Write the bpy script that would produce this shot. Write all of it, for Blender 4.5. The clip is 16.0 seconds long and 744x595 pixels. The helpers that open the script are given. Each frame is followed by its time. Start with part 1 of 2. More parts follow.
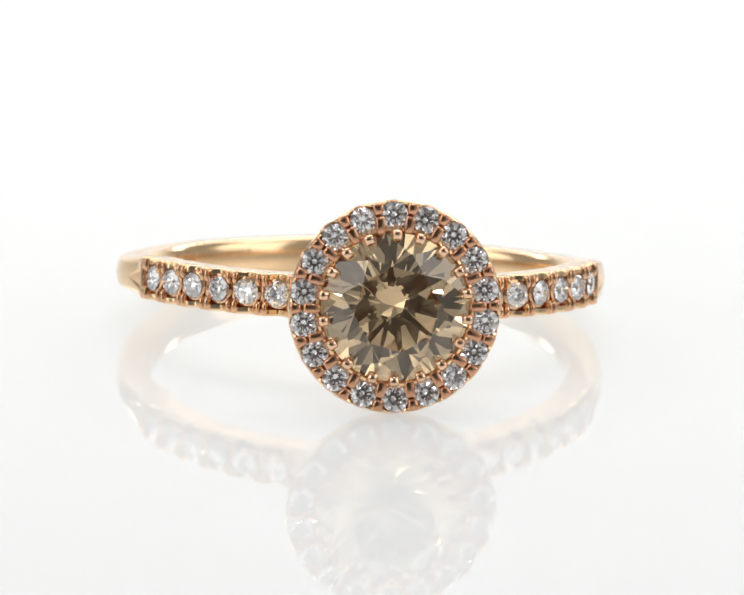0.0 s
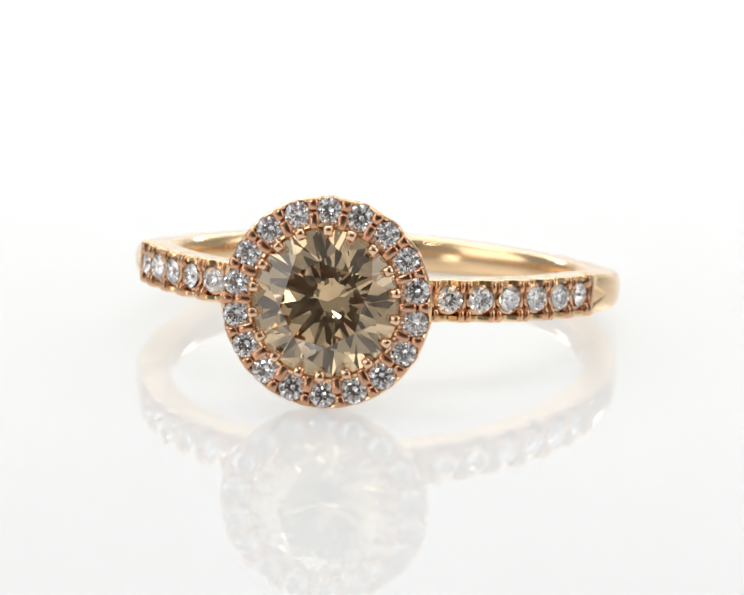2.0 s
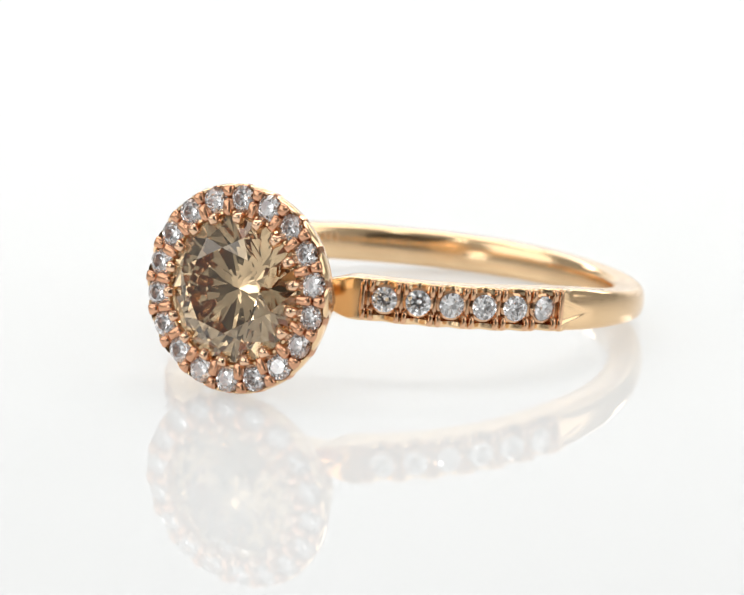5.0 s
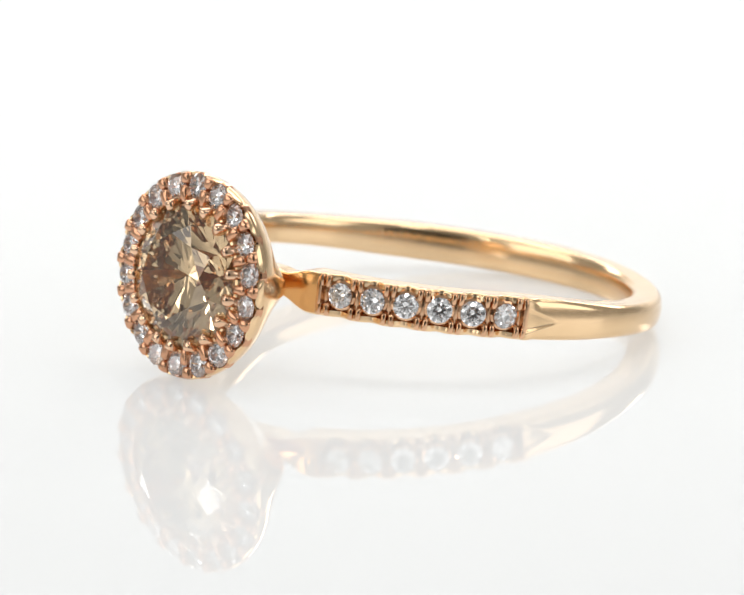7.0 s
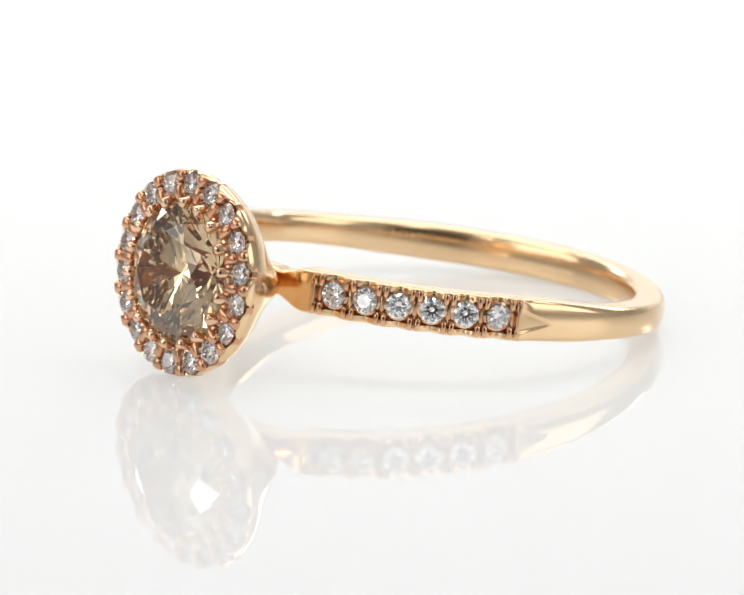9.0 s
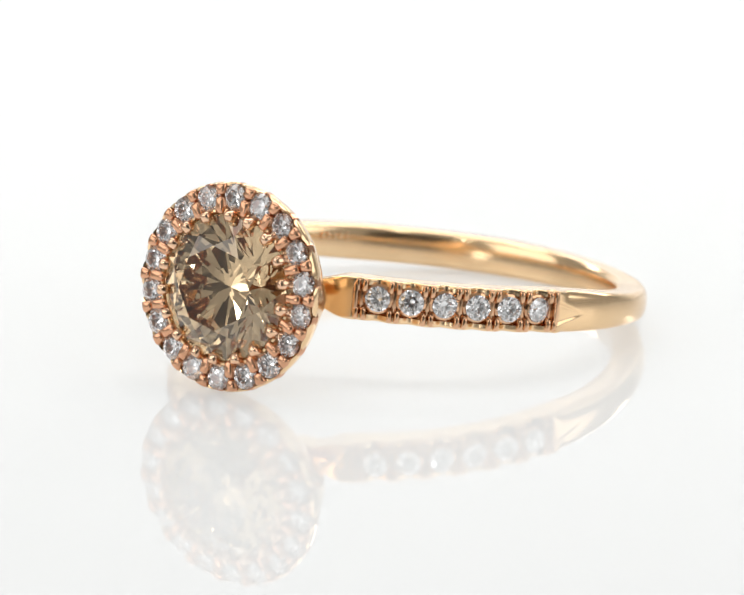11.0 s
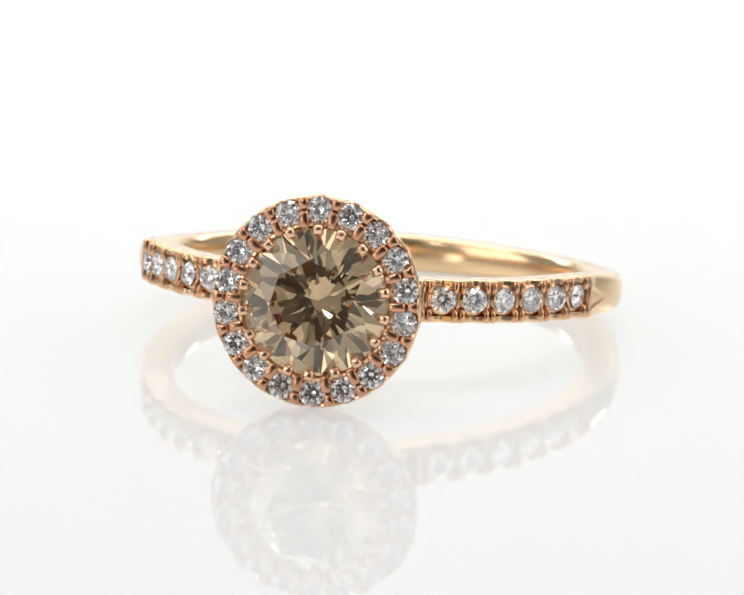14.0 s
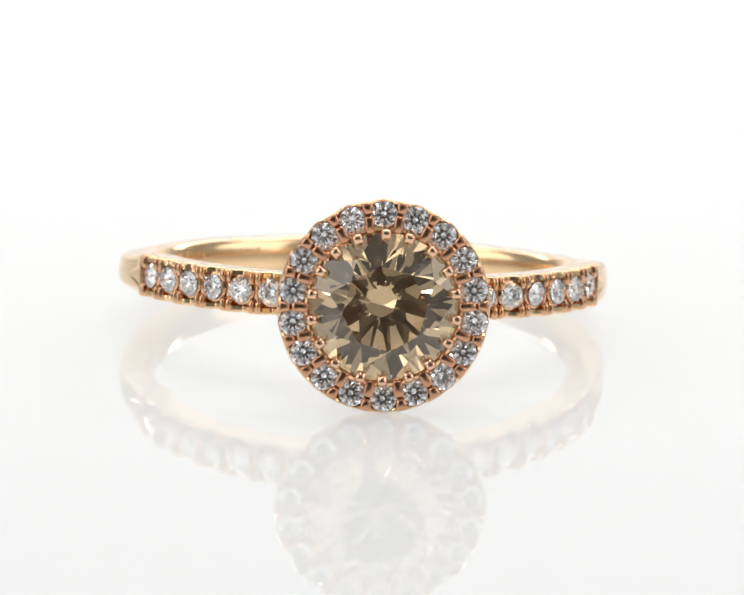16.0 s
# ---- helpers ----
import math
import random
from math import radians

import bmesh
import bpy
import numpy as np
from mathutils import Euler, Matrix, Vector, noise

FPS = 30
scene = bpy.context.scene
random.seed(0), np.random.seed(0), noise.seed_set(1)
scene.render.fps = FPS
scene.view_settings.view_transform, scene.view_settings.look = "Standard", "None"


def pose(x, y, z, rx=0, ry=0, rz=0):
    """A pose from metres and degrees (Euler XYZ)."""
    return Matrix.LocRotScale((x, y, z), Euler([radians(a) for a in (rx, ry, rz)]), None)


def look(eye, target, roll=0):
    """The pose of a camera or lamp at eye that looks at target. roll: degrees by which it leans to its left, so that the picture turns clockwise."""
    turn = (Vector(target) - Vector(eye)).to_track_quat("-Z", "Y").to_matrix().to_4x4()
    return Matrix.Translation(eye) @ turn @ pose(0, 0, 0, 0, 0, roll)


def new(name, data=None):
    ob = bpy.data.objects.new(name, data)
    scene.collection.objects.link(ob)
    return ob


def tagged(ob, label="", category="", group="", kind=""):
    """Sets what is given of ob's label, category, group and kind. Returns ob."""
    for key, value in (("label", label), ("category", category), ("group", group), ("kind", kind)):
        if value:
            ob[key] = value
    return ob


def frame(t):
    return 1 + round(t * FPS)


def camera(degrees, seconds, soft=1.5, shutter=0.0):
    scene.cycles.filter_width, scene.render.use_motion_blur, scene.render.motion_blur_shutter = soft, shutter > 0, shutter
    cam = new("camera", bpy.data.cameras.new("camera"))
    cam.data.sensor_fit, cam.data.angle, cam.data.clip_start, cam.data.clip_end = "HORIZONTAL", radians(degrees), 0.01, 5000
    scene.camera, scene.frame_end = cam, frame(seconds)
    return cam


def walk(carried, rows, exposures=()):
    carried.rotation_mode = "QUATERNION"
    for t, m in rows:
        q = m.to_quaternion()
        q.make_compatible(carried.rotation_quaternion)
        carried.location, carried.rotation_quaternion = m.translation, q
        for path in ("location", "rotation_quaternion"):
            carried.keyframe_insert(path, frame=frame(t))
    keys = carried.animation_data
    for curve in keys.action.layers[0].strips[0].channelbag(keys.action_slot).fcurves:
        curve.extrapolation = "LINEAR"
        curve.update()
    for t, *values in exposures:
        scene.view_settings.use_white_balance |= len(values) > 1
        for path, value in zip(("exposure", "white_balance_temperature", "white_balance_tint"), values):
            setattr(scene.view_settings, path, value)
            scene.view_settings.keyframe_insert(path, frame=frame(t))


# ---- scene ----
MM = 0.001

# ---- camera: stands still, a long macro lens ----
cam = camera(9.501, 16.0, soft=1.5)
EYE = pose(0, -185.66 * MM, 49.46 * MM, 90 - 14.389, 0.0, 0.474) @ pose(0, 0, 0, 0, 0, 0.865)
walk(cam, [(0, EYE), (16, EYE)])
scene.cycles.max_bounces = 24
scene.cycles.transmission_bounces = 24
scene.cycles.glossy_bounces = 20
cam.data.dof.use_dof = True
cam.data.dof.focus_distance = 0.1825
cam.data.dof.aperture_fstop = 120.0

# ---- light: a white product tent with softboxes ----
world = bpy.data.worlds.new("studio")
scene.world = world
world.use_nodes = True
world.node_tree.nodes["Background"].inputs[0].default_value = (0.99, 1.0, 0.985, 1)
world.node_tree.nodes["Background"].inputs[1].default_value = 0.35


def softbox(name, eye, target, sx, sy, watts, colour=(1, 1, 1)):
    lamp = bpy.data.lights.new(name, "AREA")
    lamp.shape, lamp.size, lamp.size_y, lamp.energy, lamp.color = "RECTANGLE", sx, sy, watts, colour
    ob = new(name, lamp)
    ob.matrix_world = look(eye, target)
    return ob


softbox("top_softbox", (0, 0.16, 0.40), (0, 0.06, 0), 0.55, 0.30, 0.80)
softbox("left_softbox", (-0.37, -0.12, 0.19), (0, 0, 0.01), 0.34, 0.28, 0.44)
softbox("right_softbox", (0.37, -0.12, 0.19), (0, 0, 0.01), 0.34, 0.28, 0.44)
softbox("front_softbox", (-0.299, -0.325, 0.033), (0, 0, 0.010), 0.07, 0.05, 0.036)
softbox("backdrop_softbox", (0, 0.12, 0.36), (0, 0.42, 0.10), 0.6, 0.2, 0.85)
softbox("strip_softbox", (0, 0.30, 0.17), (0, 0.335, 0.0), 0.6, 0.12, 1.5)
for sx, sy, sz in ((-0.20, -0.30, 0.27), (0.06, -0.16, 0.40)):
    softbox("led_lamp", (sx, sy, sz), (0, 0, 0.005), 0.045, 0.045, 0.09)
# the light table's own lamp, under the translucent sheet
under = softbox("table_lamp", (0, -0.2, -0.06), (0, -0.2, -0.5), 1.05, 0.78, 5.3)
under.matrix_world = pose(0, -0.2, -0.06, 180)


# ---- materials ----
def material(name):
    m = bpy.data.materials.new(name)
    m.use_nodes = True
    return m, m.node_tree.nodes, m.node_tree.links, m.node_tree.nodes["Principled BSDF"]


def noise_tex(nodes, links, scale, detail=3.0):
    co = nodes.new("ShaderNodeTexCoord")
    n = nodes.new("ShaderNodeTexNoise")
    n.inputs["Scale"].default_value = scale
    n.inputs["Detail"].default_value = detail
    links.new(co.outputs["Object"], n.inputs["Vector"])
    return n


def ramp(nodes, links, source, a, b, lo=0.3, hi=0.7):
    r = nodes.new("ShaderNodeValToRGB")
    r.color_ramp.elements[0].position, r.color_ramp.elements[1].position = lo, hi
    r.color_ramp.elements[0].color, r.color_ramp.elements[1].color = a, b
    links.new(source, r.inputs[0])
    return r


def gold(name, a, b, rough_lo, rough_hi, bump):
    m, nodes, links, p = material(name)
    p.inputs["Metallic"].default_value = 1.0
    big = noise_tex(nodes, links, 350, 2)
    col = ramp(nodes, links, big.outputs["Fac"], (*a, 1), (*b, 1))
    links.new(col.outputs["Color"], p.inputs["Base Color"])
    fine = noise_tex(nodes, links, 5200, 4)
    rr = nodes.new("ShaderNodeMapRange")
    rr.inputs[3].default_value, rr.inputs[4].default_value = rough_lo, rough_hi
    links.new(fine.outputs["Fac"], rr.inputs[0])
    links.new(rr.outputs[0], p.inputs["Roughness"])
    bp = nodes.new("ShaderNodeBump")
    bp.inputs["Strength"].default_value = bump
    bp.inputs["Distance"].default_value = 0.00003
    links.new(big.outputs["Fac"], bp.inputs["Height"])
    links.new(bp.outputs[0], p.inputs["Normal"])
    return m


M_GOLD = gold("polished_rose_gold", (0.82, 0.575, 0.335), (0.86, 0.615, 0.37), 0.10, 0.24, 0.25)
# same gold, darker and redder: shade between the halo stones put into the colour
M_HALO_SHADE = gold("shaded_halo_rose_gold", (0.62, 0.33, 0.19), (0.72, 0.40, 0.25), 0.12, 0.26, 0.9)

M_CLAW = gold("claw_rose_gold", (0.80, 0.52, 0.34), (0.85, 0.57, 0.38), 0.06, 0.20, 0.4)
# darkened copy of the band's gold; its colour carries the shade among shoulder stones
M_PAVE_SHADE = gold("shaded_pave_rose_gold", (0.66, 0.40, 0.235), (0.74, 0.46, 0.28), 0.06, 0.20, 0.5)


def gem_material(name, colour, ior):
    m, nodes, links, p = material(name)
    p.inputs["Base Color"].default_value = (*colour, 1)
    p.inputs["Roughness"].default_value = 0.0
    p.inputs["IOR"].default_value = ior
    p.inputs["Transmission Weight"].default_value = 1.0
    return m


M_CHAMPAGNE = gem_material("champagne_diamond", (0.76, 0.55, 0.32), 2.42)
M_CHAMPAGNE.node_tree.nodes["Principled BSDF"].inputs["Specular Tint"].default_value = (0.57, 0.545, 0.51, 1)
M_DIAMOND = gem_material("white_diamond", (0.98, 0.98, 0.985), 2.42)



def acrylic(name, lit):
    """Opal acrylic: half of the light is scattered back, half passes through; a polished upper face."""
    m, nodes, links, p = material(name)
    nodes.remove(p)
    tone = ramp(nodes, links, noise_tex(nodes, links, 9, 4).outputs["Fac"], (0.695, 0.700, 0.696, 1), (0.715, 0.718, 0.715, 1))
    back, pass_on, half = nodes.new("ShaderNodeBsdfDiffuse"), nodes.new("ShaderNodeBsdfTranslucent"), nodes.new("ShaderNodeMixShader")
    links.new(tone.outputs["Color"], back.inputs["Color"])
    links.new(tone.outputs["Color"], pass_on.inputs["Color"])
    half.inputs[0].default_value = 0.5 if lit else 1.0
    links.new(back.outputs[0], half.inputs[1])
    links.new(pass_on.outputs[0], half.inputs[2])
    result = half
    if lit:
        gloss, edge, result = nodes.new("ShaderNodeBsdfGlossy"), nodes.new("ShaderNodeFresnel"), nodes.new("ShaderNodeMixShader")
        gloss.inputs["Roughness"].default_value = 0.0
        edge.inputs["IOR"].default_value = 1.72
        links.new(edge.outputs[0], result.inputs[0])
        links.new(half.outputs[0], result.inputs[1])
        links.new(gloss.outputs[0], result.inputs[2])
    links.new(result.outputs[0], nodes["Material Output"].inputs["Surface"])
    return m


M_ACRYLIC = acrylic("opal_acrylic", True)
M_UNDERSIDE = acrylic("opal_acrylic_underside", False)

M_DARK_CARD, nodes_r, links_r, p_r = material("dark_card_grey")
rt = ramp(nodes_r, links_r, noise_tex(nodes_r, links_r, 6).outputs["Fac"], (0.05, 0.047, 0.045, 1), (0.07, 0.066, 0.063, 1))
links_r.new(rt.outputs["Color"], p_r.inputs["Base Color"])
p_r.inputs["Roughness"].default_value = 0.8


# ---- helpers for meshes ----
def mesh_of(name, bm, mat, smooth=False):
    bmesh.ops.recalc_face_normals(bm, faces=bm.faces)
    me = bpy.data.meshes.new(name)
    for f in bm.faces:
        f.smooth = smooth
    bm.to_mesh(me)
    bm.free()
    me.materials.append(mat)
    return me


def part(name, bm, mat, parent, label="", smooth=False, m=None):
    me = bm if isinstance(bm, bpy.types.Mesh) else mesh_of(name, bm, mat, smooth)
    ob = new(name, me)
    ob.parent = parent
    if m is not None:
        ob.matrix_basis = m
    if label:
        tagged(ob, label)
    return ob


def grid_faces(bm, rings, close_u=True, close_v=False):
    nu = len(rings)
    nv = len(rings[0])
    for i in range(nu if close_u else nu - 1):
        a, b = rings[i], rings[(i + 1) % nu]
        for j in range(nv if close_v else nv - 1):
            q = [a[j], a[(j + 1) % nv], b[(j + 1) % nv], b[j]]
            q = [v for k, v in enumerate(q) if v not in q[:k]]
            if len(q) > 2:
                bm.faces.new(q)


def rounded_box(sx, sy, sz, bev, taper=0.0, seg=1):
    bm = bmesh.new()
    bmesh.ops.create_cube(bm, size=1.0)
    for v in bm.verts:
        k = (1 + taper * 2 * v.co.y) * (1 - 0.18 * (v.co.z > 0))
        v.co = Vector((v.co.x * sx * k, v.co.y * sy, v.co.z * sz))
    bmesh.ops.bevel(bm, geom=bm.edges[:], offset=bev, segments=seg, affect="EDGES", profile=0.5)
    return bm


def bead(sx, sy, sz, square=2.8, taper=0.0):
    """A rounded, slightly squared prong, filed by hand."""
    bm = bmesh.new()
    bmesh.ops.create_uvsphere(bm, u_segments=12, v_segments=8, radius=1.0)
    for v in bm.verts:
        x, y, z = [math.copysign(abs(c) ** (2 / square), c) for c in v.co]
        v.co = Vector((x * sx / 2 * (1 + taper * y), y * sy / 2, z * sz / 2))
    return bm


# ---- floor and backdrop: one sheet of gloss white acrylic swept up behind ----
def build_sweep():
    bm = bmesh.new()
    prof = [(-0.60, 0.0), (-0.3, 0.0), (0.0, 0.0), (0.22, 0.0)]
    for k in range(1, 17):
        a = radians(90 * k / 16)
        prof.append((0.22 + 0.25 * math.sin(a), 0.25 - 0.25 * math.cos(a)))
    prof.append((0.47, 0.75))
    t = 0.004
    rows = []
    for x in (-0.55, 0.55):
        rows.append([bm.verts.new((x, y, z)) for y, z in prof])
    lower = []
    for x in (-0.55, 0.55):
        row = []
        for k, (y, z) in enumerate(prof):
            a = 0.0 if k < 4 else radians(min(90.0, 90.0 * (k - 3) / 16))
            row.append(bm.verts.new((x, y + t * math.sin(a), z - t * math.cos(a))))
        lower.append(row)
    n = len(prof)
    for j in range(n - 1):
        bm.faces.new([rows[0][j], rows[1][j], rows[1][j + 1], rows[0][j + 1]])
        bm.faces.new([lower[0][j], lower[0][j + 1], lower[1][j + 1], lower[1][j]]).material_index = 1
        for s in (0, 1):
            bm.faces.new([rows[s][j], rows[s][j + 1], lower[s][j + 1], lower[s][j]])
    for j in (0, n - 1):
        bm.faces.new([rows[0][j], rows[1][j], lower[1][j], lower[0][j]])
    ob = new("floor", mesh_of("floor", bm, M_ACRYLIC, True))
    me = ob.data
    me.materials.append(M_UNDERSIDE)
    me.set_sharp_from_angle(angle=radians(40))
    return tagged(ob, "gloss white translucent acrylic light table swept up into a backdrop", "floor", kind="structure")


build_sweep()


# unseen dark card, added so that gold and stones reflect something dark
def build_dark_card():
    bm = bmesh.new()
    bmesh.ops.create_cube(bm, size=1.0)
    for v in bm.verts:
        v.co = Vector((v.co.x * 0.52, v.co.y * 0.02 - 0.62, v.co.z * 0.44 + 0.22))
    ob = new("dark_card", mesh_of("dark_card", bm, M_DARK_CARD))
    return tagged(ob, "added dark card behind the camera, unseen, darkens reflections in gold and stones", "wall", kind="structure")


build_dark_card()

# ---- the ring ----
R_OUT = 10.40
FACE = 13.96
DROP = 0.127
LEAN = 0.02217
RHO = 3.72
TILT, SIDE = 7.277, 1.250
PAVE = [25.4 + 7.82 * k for k in range(6)]


def smooth(a, b, x):
    u = min(1.0, max(0.0, (x - a) / (b - a)))
    return u * u * (3 - 2 * u)


def mm(v):
    return Vector(v) * MM


def brilliant(radius, main=40.75, half=42.0, crown=33.5, wide=0.575):
    """A round brilliant cut out of a cylinder, facet by facet; its girdle lies at z = 0."""
    bm = bmesh.new()
    n = 64
    top = [bm.verts.new((math.cos(2 * math.pi * k / n), math.sin(2 * math.pi * k / n), 0.36)) for k in range(n)]
    low = [bm.verts.new((v.co.x, v.co.y, -1.0)) for v in top]
    bm.faces.new(top)
    bm.faces.new(list(reversed(low)))
    for k in range(n):
        bm.faces.new([top[k], low[k], low[(k + 1) % n], top[(k + 1) % n]])
    g = 0.022
    table = g + (1 - wide) * math.tan(radians(crown))
    cuts = [(0.0, 0.0, table, 1)]

    def add(deg, azimuths, r, z, sign):
        for az in azimuths:
            th = radians(deg)
            cuts.append((th, radians(az), r * math.sin(th) + z * math.cos(th), sign))

    eight = [45 * k for k in range(8)]
    add(crown, eight, 1.0, g, 1)
    add(main, eight, 1.0, g, -1)
    halves = [45 * k + s * 11.25 for k in range(8) for s in (-1, 1)]
    add(half, halves, math.cos(radians(11.25)), g, -1)
    add(crown + 6.1, halves, math.cos(radians(11.25)), g, 1)
    add(crown - 12.8, [a + 22.5 for a in eight], wide * math.cos(radians(22.5)), table, 1)
    for th, az, d, sign in cuts:
        no = Vector((math.sin(th) * math.cos(az), math.sin(th) * math.sin(az), sign * math.cos(th)))
        geom = bm.verts[:] + bm.edges[:] + bm.faces[:]
        out = bmesh.ops.bisect_plane(bm, geom=geom, plane_co=no * d, plane_no=no, clear_outer=True, dist=1e-6)
        edges = [e for e in out["geom_cut"] if isinstance(e, bmesh.types.BMEdge)]
        edges = [e for e in edges if len(e.link_faces) < 2]
        if len(edges) > 2:
            bmesh.ops.contextual_create(bm, geom=edges)
    for v in bm.verts:
        v.co = v.co * radius * MM
    return bm


def shank_section(a):
    """Half width, outer and inner radius, corner radius, dome and depth of the stones' channel, at a degrees from the head."""
    b = abs((a + 180) % 360 - 180)
    neck = smooth(8.0, 18.5, b)
    root = 1 - smooth(5.5, 10.0, b)
    plain = smooth(69.6, 73, b)
    right = a < 180
    hw = 0.50 + 0.10 * root + 0.39 * neck - (0.22 * smooth(69, 108, b) - 0.12 * smooth(138, 180, b) if right else 0.22 * smooth(68, 86, b) - 0.14 * smooth(95, 138, b))
    oval = (0.12 if right else 0.24) * smooth(72, 90, b) * (1 - smooth(98, 150, b))
    recess = smooth(20.2, 20.8, b) * (1 - smooth(68.9, 69.6, b))
    outer = R_OUT + oval - 0.12 * recess - 0.40 * (1 - neck)
    inner = R_OUT + oval - 1.5 + 0.12 * smooth(90, 170, b)
    return hw, outer, inner, 0.10 + 0.14 * plain, 0.15 * plain, 0.58 * recess


def build_shank(ring):
    bm = bmesh.new()
    angles = []
    a = 0.0
    while a < 360:
        b = abs((a + 180) % 360 - 180)
        angles.append(a)
        a += 0.35 if (10 < b < 22 or 67 < b < 80) else 0.5 if b < 70 else 1.5
    rings = []
    for a in angles:
        hw, outer, inner, f, dome, channel = shank_section(a)
        b = abs((a + 180) % 360 - 180)
        sag = -0.05 - (0.37 if a < 180 else 0.42) * smooth(62, 128, b) + (0.0 if a < 180 else 0.05) * smooth(140, 180, b)
        section = [(outer, (hw - f) * (k / 14 - 1)) for k in range(29)]
        section += [(outer - f + f * math.cos(u), hw - f + f * math.sin(u)) for u in [radians(15 * k) for k in range(1, 7)]]
        section += [(outer - f + (inner - outer + 2 * f) * k / 5, hw) for k in range(1, 5)]
        section += [(inner + f - f * math.sin(u), hw - f + f * math.cos(u)) for u in [radians(15 * k) for k in range(0, 6)]]
        section += [(inner, (hw - f) * (1 - k / 8)) for k in range(17)]
        section += [(inner + f - f * math.cos(u), -hw + f - f * math.sin(u)) for u in [radians(15 * k) for k in range(1, 7)]]
        section += [(inner + f + (outer - inner - 2 * f) * k / 5, -hw) for k in range(1, 5)]
        section += [(outer - f + f * math.sin(u), -hw + f - f * math.cos(u)) for u in [radians(15 * k) for k in range(0, 6)]]
        reach = 0.52 * (1 - (b - 69.7) / 9.5) if b > 69.7 else 0.0
        row = []
        for r, w in section:
            share = (r - inner) / (outer - inner)
            r += (-dome * share + 0.12 * (1 - share)) * (w / hw) ** 2
            if share > 0.55:
                r -= channel * (1 - smooth(0.50, 0.62, abs(w)))
                bay = math.cos(math.pi * (b - PAVE[0]) / 7.82) ** 2
                r -= channel * 0.50 * bay ** 2 * smooth(0.50, 0.62, abs(w))
                r -= 0.085 * smooth(0.0, 0.10, reach - abs(w + 0.05)) * smooth(0.0, 0.5, reach)
            w += sag
            row.append(bm.verts.new(mm((r * math.sin(radians(a)), -r * math.cos(radians(a)), w))))
        rings.append(row)
    grid_faces(bm, rings, True, True)
    ob = part("shank", bm, M_GOLD, ring, "polished rose gold band, diamond-set along its shoulders", True)
    ob.data.set_sharp_from_angle(angle=radians(50))
    return ob


def on_band(a, r, w, spin=0.0):
    """A pose on the band: x along it, y across it (up), z outward."""
    s, c = math.sin(radians(a)), math.cos(radians(a))
    x, y, z = Vector((c, s, 0)), Vector((0, 0, 1)), Vector((s, -c, 0))
    m = Matrix((x, y, z)).transposed().to_4x4()
    m.translation = mm((r * s, -r * c, w))
    return m @ pose(0, 0, 0, 0, 0, spin)


def seat(r_in, r_out, depth):
    """The metal collar in which a small stone sits; its rim lies at z = 0."""
    bm = bmesh.new()
    rows = []
    for k in range(18):
        c, s = math.cos(2 * math.pi * k / 18), math.sin(2 * math.pi * k / 18)
        rows.append([bm.verts.new(mm((c * r, s * r, z))) for r, z in ((r_in, -0.03), (r_in + 0.04, 0.0), (r_out, -0.05), (r_out, -depth), (r_in, -depth))])
    grid_faces(bm, rows, True, True)
    return bm


def build_pave(shank):
    gem = mesh_of("accent_diamond", brilliant(0.53), M_DIAMOND)
    prong = mesh_of("prong", bead(0.27 * MM, 0.62 * MM, 0.62 * MM, 3.2), M_PAVE_SHADE, True)
    bridge = mesh_of("bridge", bead(0.30 * MM, 1.2 * MM, 0.50 * MM, 3.6), M_PAVE_SHADE, True)
    endbar = mesh_of("end_bar", bead(0.24 * MM, 1.66 * MM, 0.46 * MM, 4.0), M_PAVE_SHADE, True)
    collar = mesh_of("seat_collar", seat(0.50, 0.63, 0.34), M_PAVE_SHADE)
    rng = random.Random(4)
    for side in (1, -1):
        for a in PAVE:
            part("accent_diamond", gem, None, shank, m=on_band(side * a, R_OUT - 0.10, 0.03) @ pose(0, 0, 0, rng.uniform(-7, 7), rng.uniform(-7, 7), rng.uniform(0, 45)))
            part("seat_collar", collar, None, shank, m=on_band(side * a, R_OUT - 0.17, 0.03))
        for k in range(7):
            a = PAVE[0] - 3.91 + 7.82 * k
            part("bridge", bridge, None, shank, m=on_band(side * a, R_OUT - 0.47, 0.0))
            for d in (-0.86, 0.86):
                for w in (-0.63, 0.56):
                    part("prong", prong, None, shank, m=on_band(side * (a + d), R_OUT - 0.27 + rng.uniform(-0.03, 0.03), w, rng.uniform(-7, 7)))
        for a in (20.3, 69.4):
            part("end_bar", endbar, None, shank, m=on_band(side * a, R_OUT - 0.19, 0.0))


def build_marks(shank):
    """Worn, unreadable stamps inside the back of the band, as plain bars."""
    rng = random.Random(12)
    for a0, count in ((-130.0, 5), (-151.0, 4)):
        for k in range(count):
            bar = mesh_of("stamp_bar", rounded_box(0.10 * MM, rng.uniform(0.28, 0.46) * MM, 0.05 * MM, 0.012 * MM), M_GOLD)
            a = a0 + 1.9 * k
            part("stamp_bar", bar, None, shank, m=on_band(a, shank_section(a)[2] - 0.005, -0.22, rng.uniform(-8, 8)))


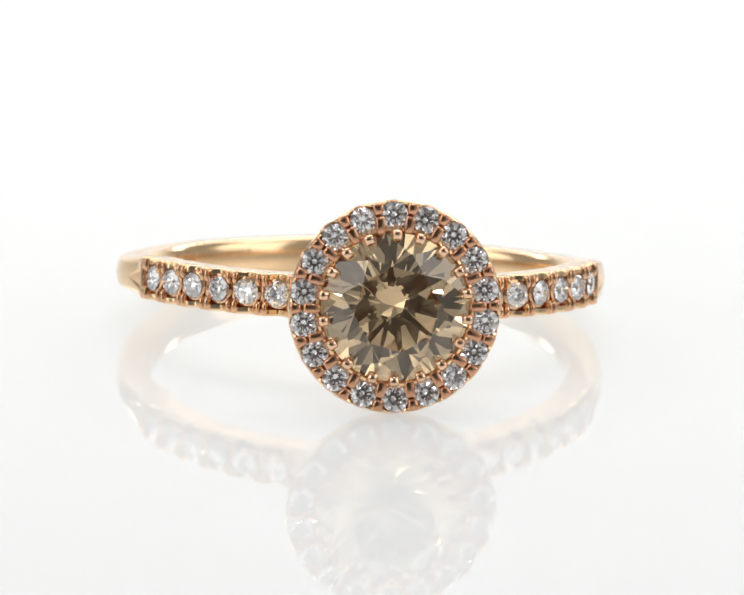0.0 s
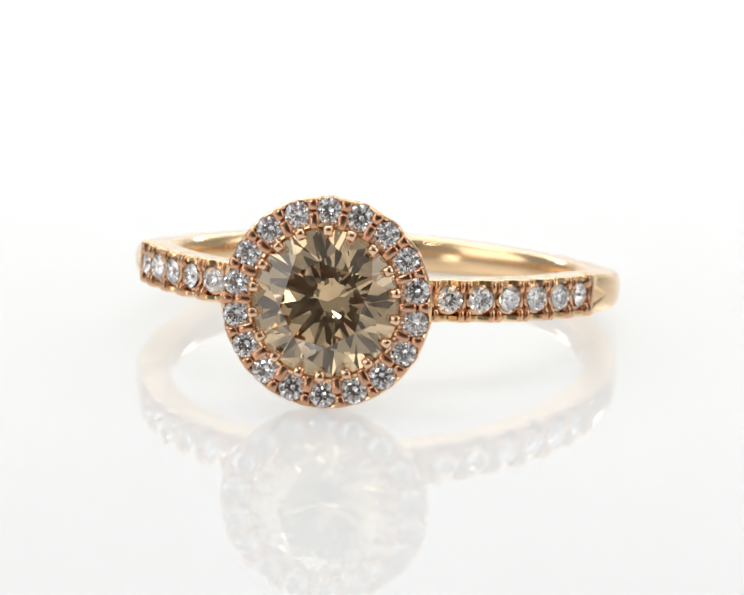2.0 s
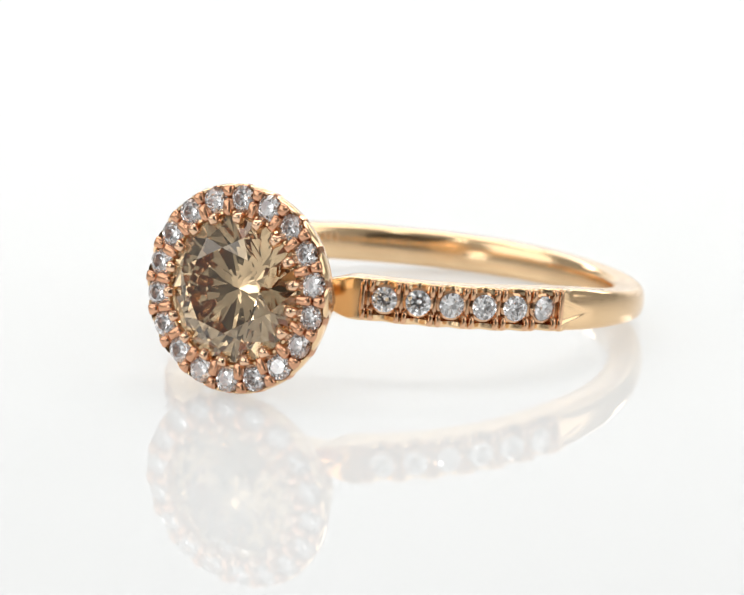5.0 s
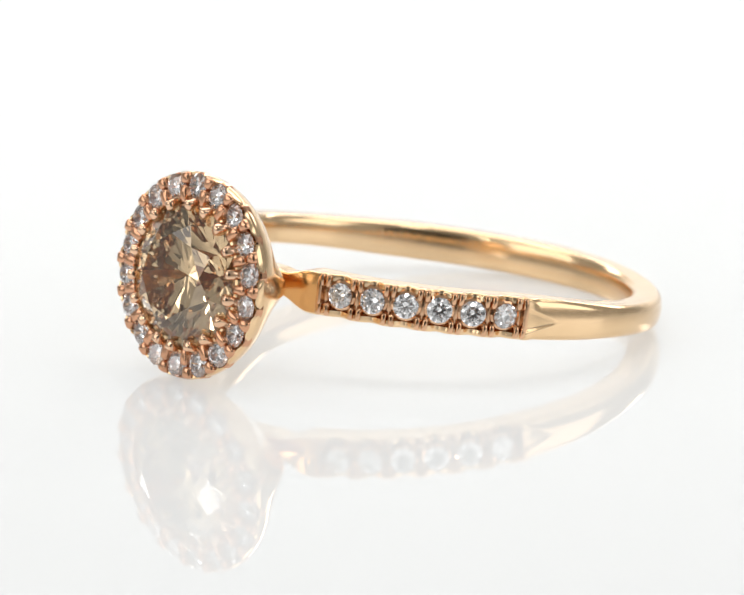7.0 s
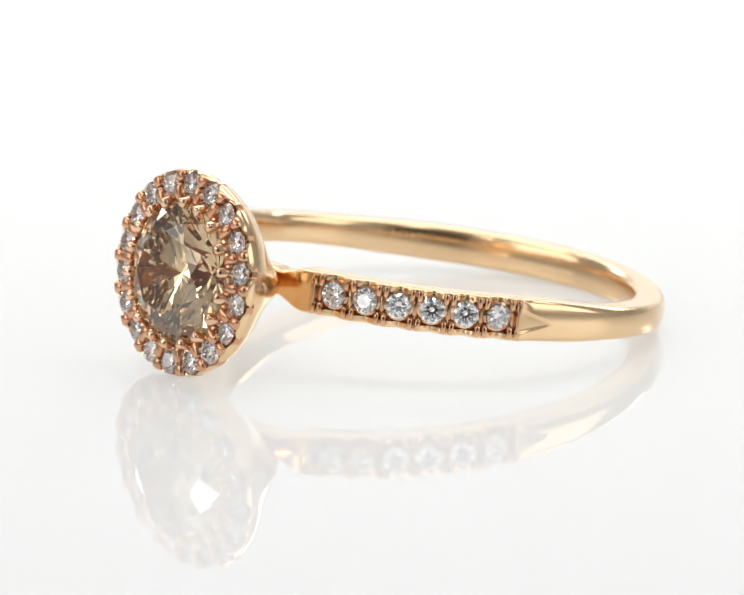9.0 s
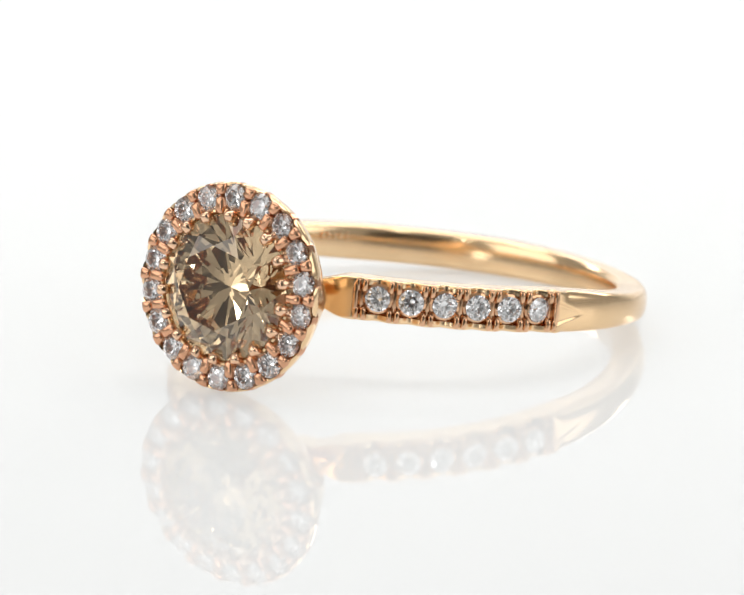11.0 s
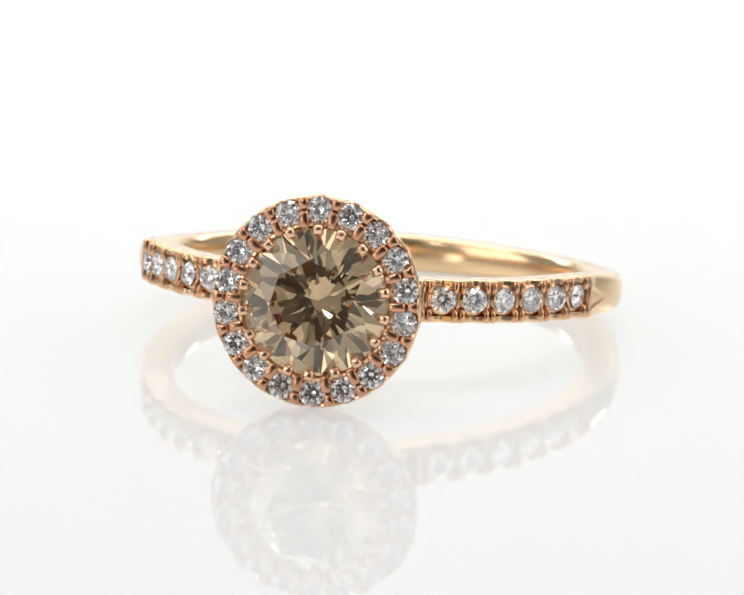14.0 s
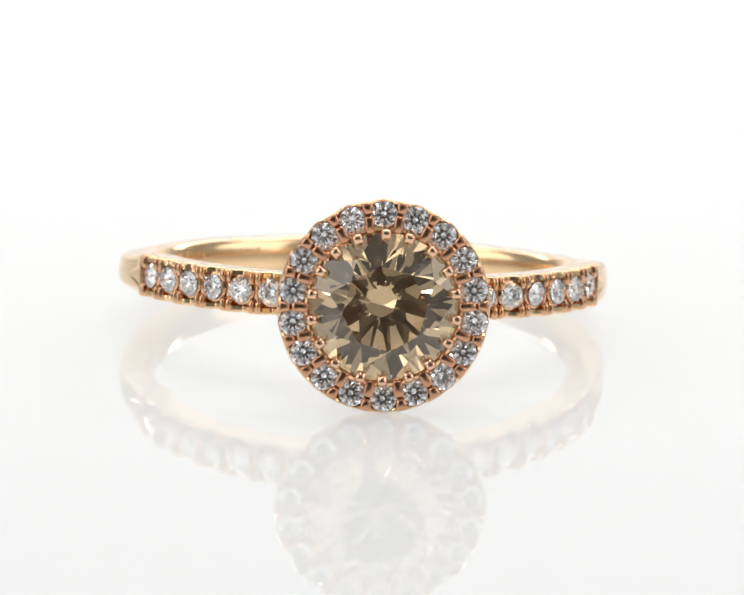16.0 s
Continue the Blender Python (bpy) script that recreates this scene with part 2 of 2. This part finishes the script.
def build_head(ring):
    head_m = Matrix(((1, 0, 0, 0), (0, math.sin(LEAN), -math.cos(LEAN), 0), (0, math.cos(LEAN), math.sin(LEAN), 0), (0, 0, 0, 1)))
    head_m.translation = mm((0, -FACE, DROP))
    beta = math.degrees(-0.02283)
    prof = [(0.0, -3.80), (0.7, -3.74), (1.4, -3.54), (1.95, -3.18), (2.52, -2.70), (3.08, -2.18), (3.6, -1.66),
            (3.98, -1.18), (4.2, -0.76), (4.29, -0.42), (4.31, -0.16), (4.25, -0.06), (4.16, -0.10), (4.09, -0.35), (3.8, -0.72),
            (3.6, -0.72), (3.34, -0.25), (3.2, 0.06), (3.10, 0.10), (2.98, -0.12), (2.78, -0.62), (2.0, -1.72), (1.0, -2.62), (0.0, -3.2)]
    bm = bmesh.new()
    rings = []
    axis = {}
    for k in range(108):
        a = 2 * math.pi * k / 108
        row = []
        for j, (r, z) in enumerate(prof):
            if r == 0.0:
                if j not in axis:
                    axis[j] = bm.verts.new(mm((0, 0, z)))
                row.append(axis[j])
            else:
                if -0.2 < z and r > 4.1:
                    z -= 0.24 * max(0.0, math.cos(18 * (a - radians(beta)))) ** 1.5
                x, y = r * math.sin(a), r * math.cos(a)
                if j < 8:
                    x += math.copysign(0.75 * math.exp(-(y / 0.75) ** 2) * smooth(0.6, 3.3, -z) * smooth(0.3, 1.2, abs(x)), x)
                row.append(bm.verts.new(mm((x, y, z))))
        rings.append(row)
    grid_faces(bm, rings, True, False)
    head = part("halo_head", bm, M_GOLD, ring, "flared rose gold cup with a halo rim", True, head_m)
    head.data.set_sharp_from_angle(angle=radians(38))

    def at(deg, r, z, spin=0.0):
        a = radians(deg)
        return pose(r * math.sin(a) * MM, r * math.cos(a) * MM, z * MM, 0, 0, -deg + spin)

    gem = mesh_of("halo_diamond", brilliant(0.54), M_DIAMOND)
    outer = mesh_of("outer_prong", bead(0.46 * MM, 0.52 * MM, 0.66 * MM, 4.2, 0.22), M_HALO_SHADE, True)
    inner = mesh_of("inner_prong", bead(0.42 * MM, 0.76 * MM, 0.66 * MM, 5.0), M_HALO_SHADE, True)
    claw = mesh_of("claw", bead(0.46 * MM, 0.50 * MM, 0.95 * MM, 4.0), M_CLAW, True)
    collar = mesh_of("seat_collar", seat(0.51, 0.60, 0.34), M_HALO_SHADE)
    rng = random.Random(9)
    for k in range(18):
        d = 20 * k + beta
        part("halo_diamond", gem, None, head, m=at(d, RHO, -0.10) @ pose(0, 0, 0, rng.uniform(-7, 7), rng.uniform(-7, 7), rng.uniform(0, 45)))
        part("outer_prong", outer, None, head, m=at(d + 10 + rng.uniform(-0.5, 0.5), 4.02, -0.20, rng.uniform(-4, 4)))
        part("seat_collar", collar, None, head, m=at(d, RHO, -0.20))
        part("inner_prong", inner, None, head, m=at(d + 10, 3.36, -0.12, rng.uniform(-6, 6)))
        part("claw", claw, None, head, m=at(d + rng.uniform(-1.5, 1.5), 3.03, 0.04) @ pose(0, 0, 0, 18, 0, 0))
    part("centre_diamond", brilliant(3.0, 40.9, 41.9, 33.0, 0.58), M_CHAMPAGNE, head, "round brilliant champagne-brown diamond", m=pose(0, 0, 0.0, 0, 0, 8))


def build_ring():
    ring = tagged(new("ring"), "rose gold halo ring with champagne diamond, lying on gloss white acrylic", "ring")
    shank = build_shank(ring)
    build_head(ring)
    build_pave(shank)
    build_marks(shank)
    return ring


ring = build_ring()


# ---- what moves: the ring turns on the table, one way and back ----
def turn(t):
    u = t if t < 8.155 else 16.31 - t
    return 6.098 - 7.420 * u + 0.1368 * u ** 2 - 0.02426 * u ** 3 + 0.000829 * u ** 4


def motions():
    lie = pose(-1.711 * MM, 2.642 * MM, 2.447 * MM) @ pose(0, 0, 0, -TILT) @ pose(0, 0, 0, 0, SIDE)
    times = [0.5 * k for k in range(17)] + [8.1, 8.2333, 8.3333] + [0.5 * k for k in range(17, 33)]
    walk(ring, [(t, pose(0, 0, 0, 0, 0, turn(t)) @ lie) for t in times])


motions()
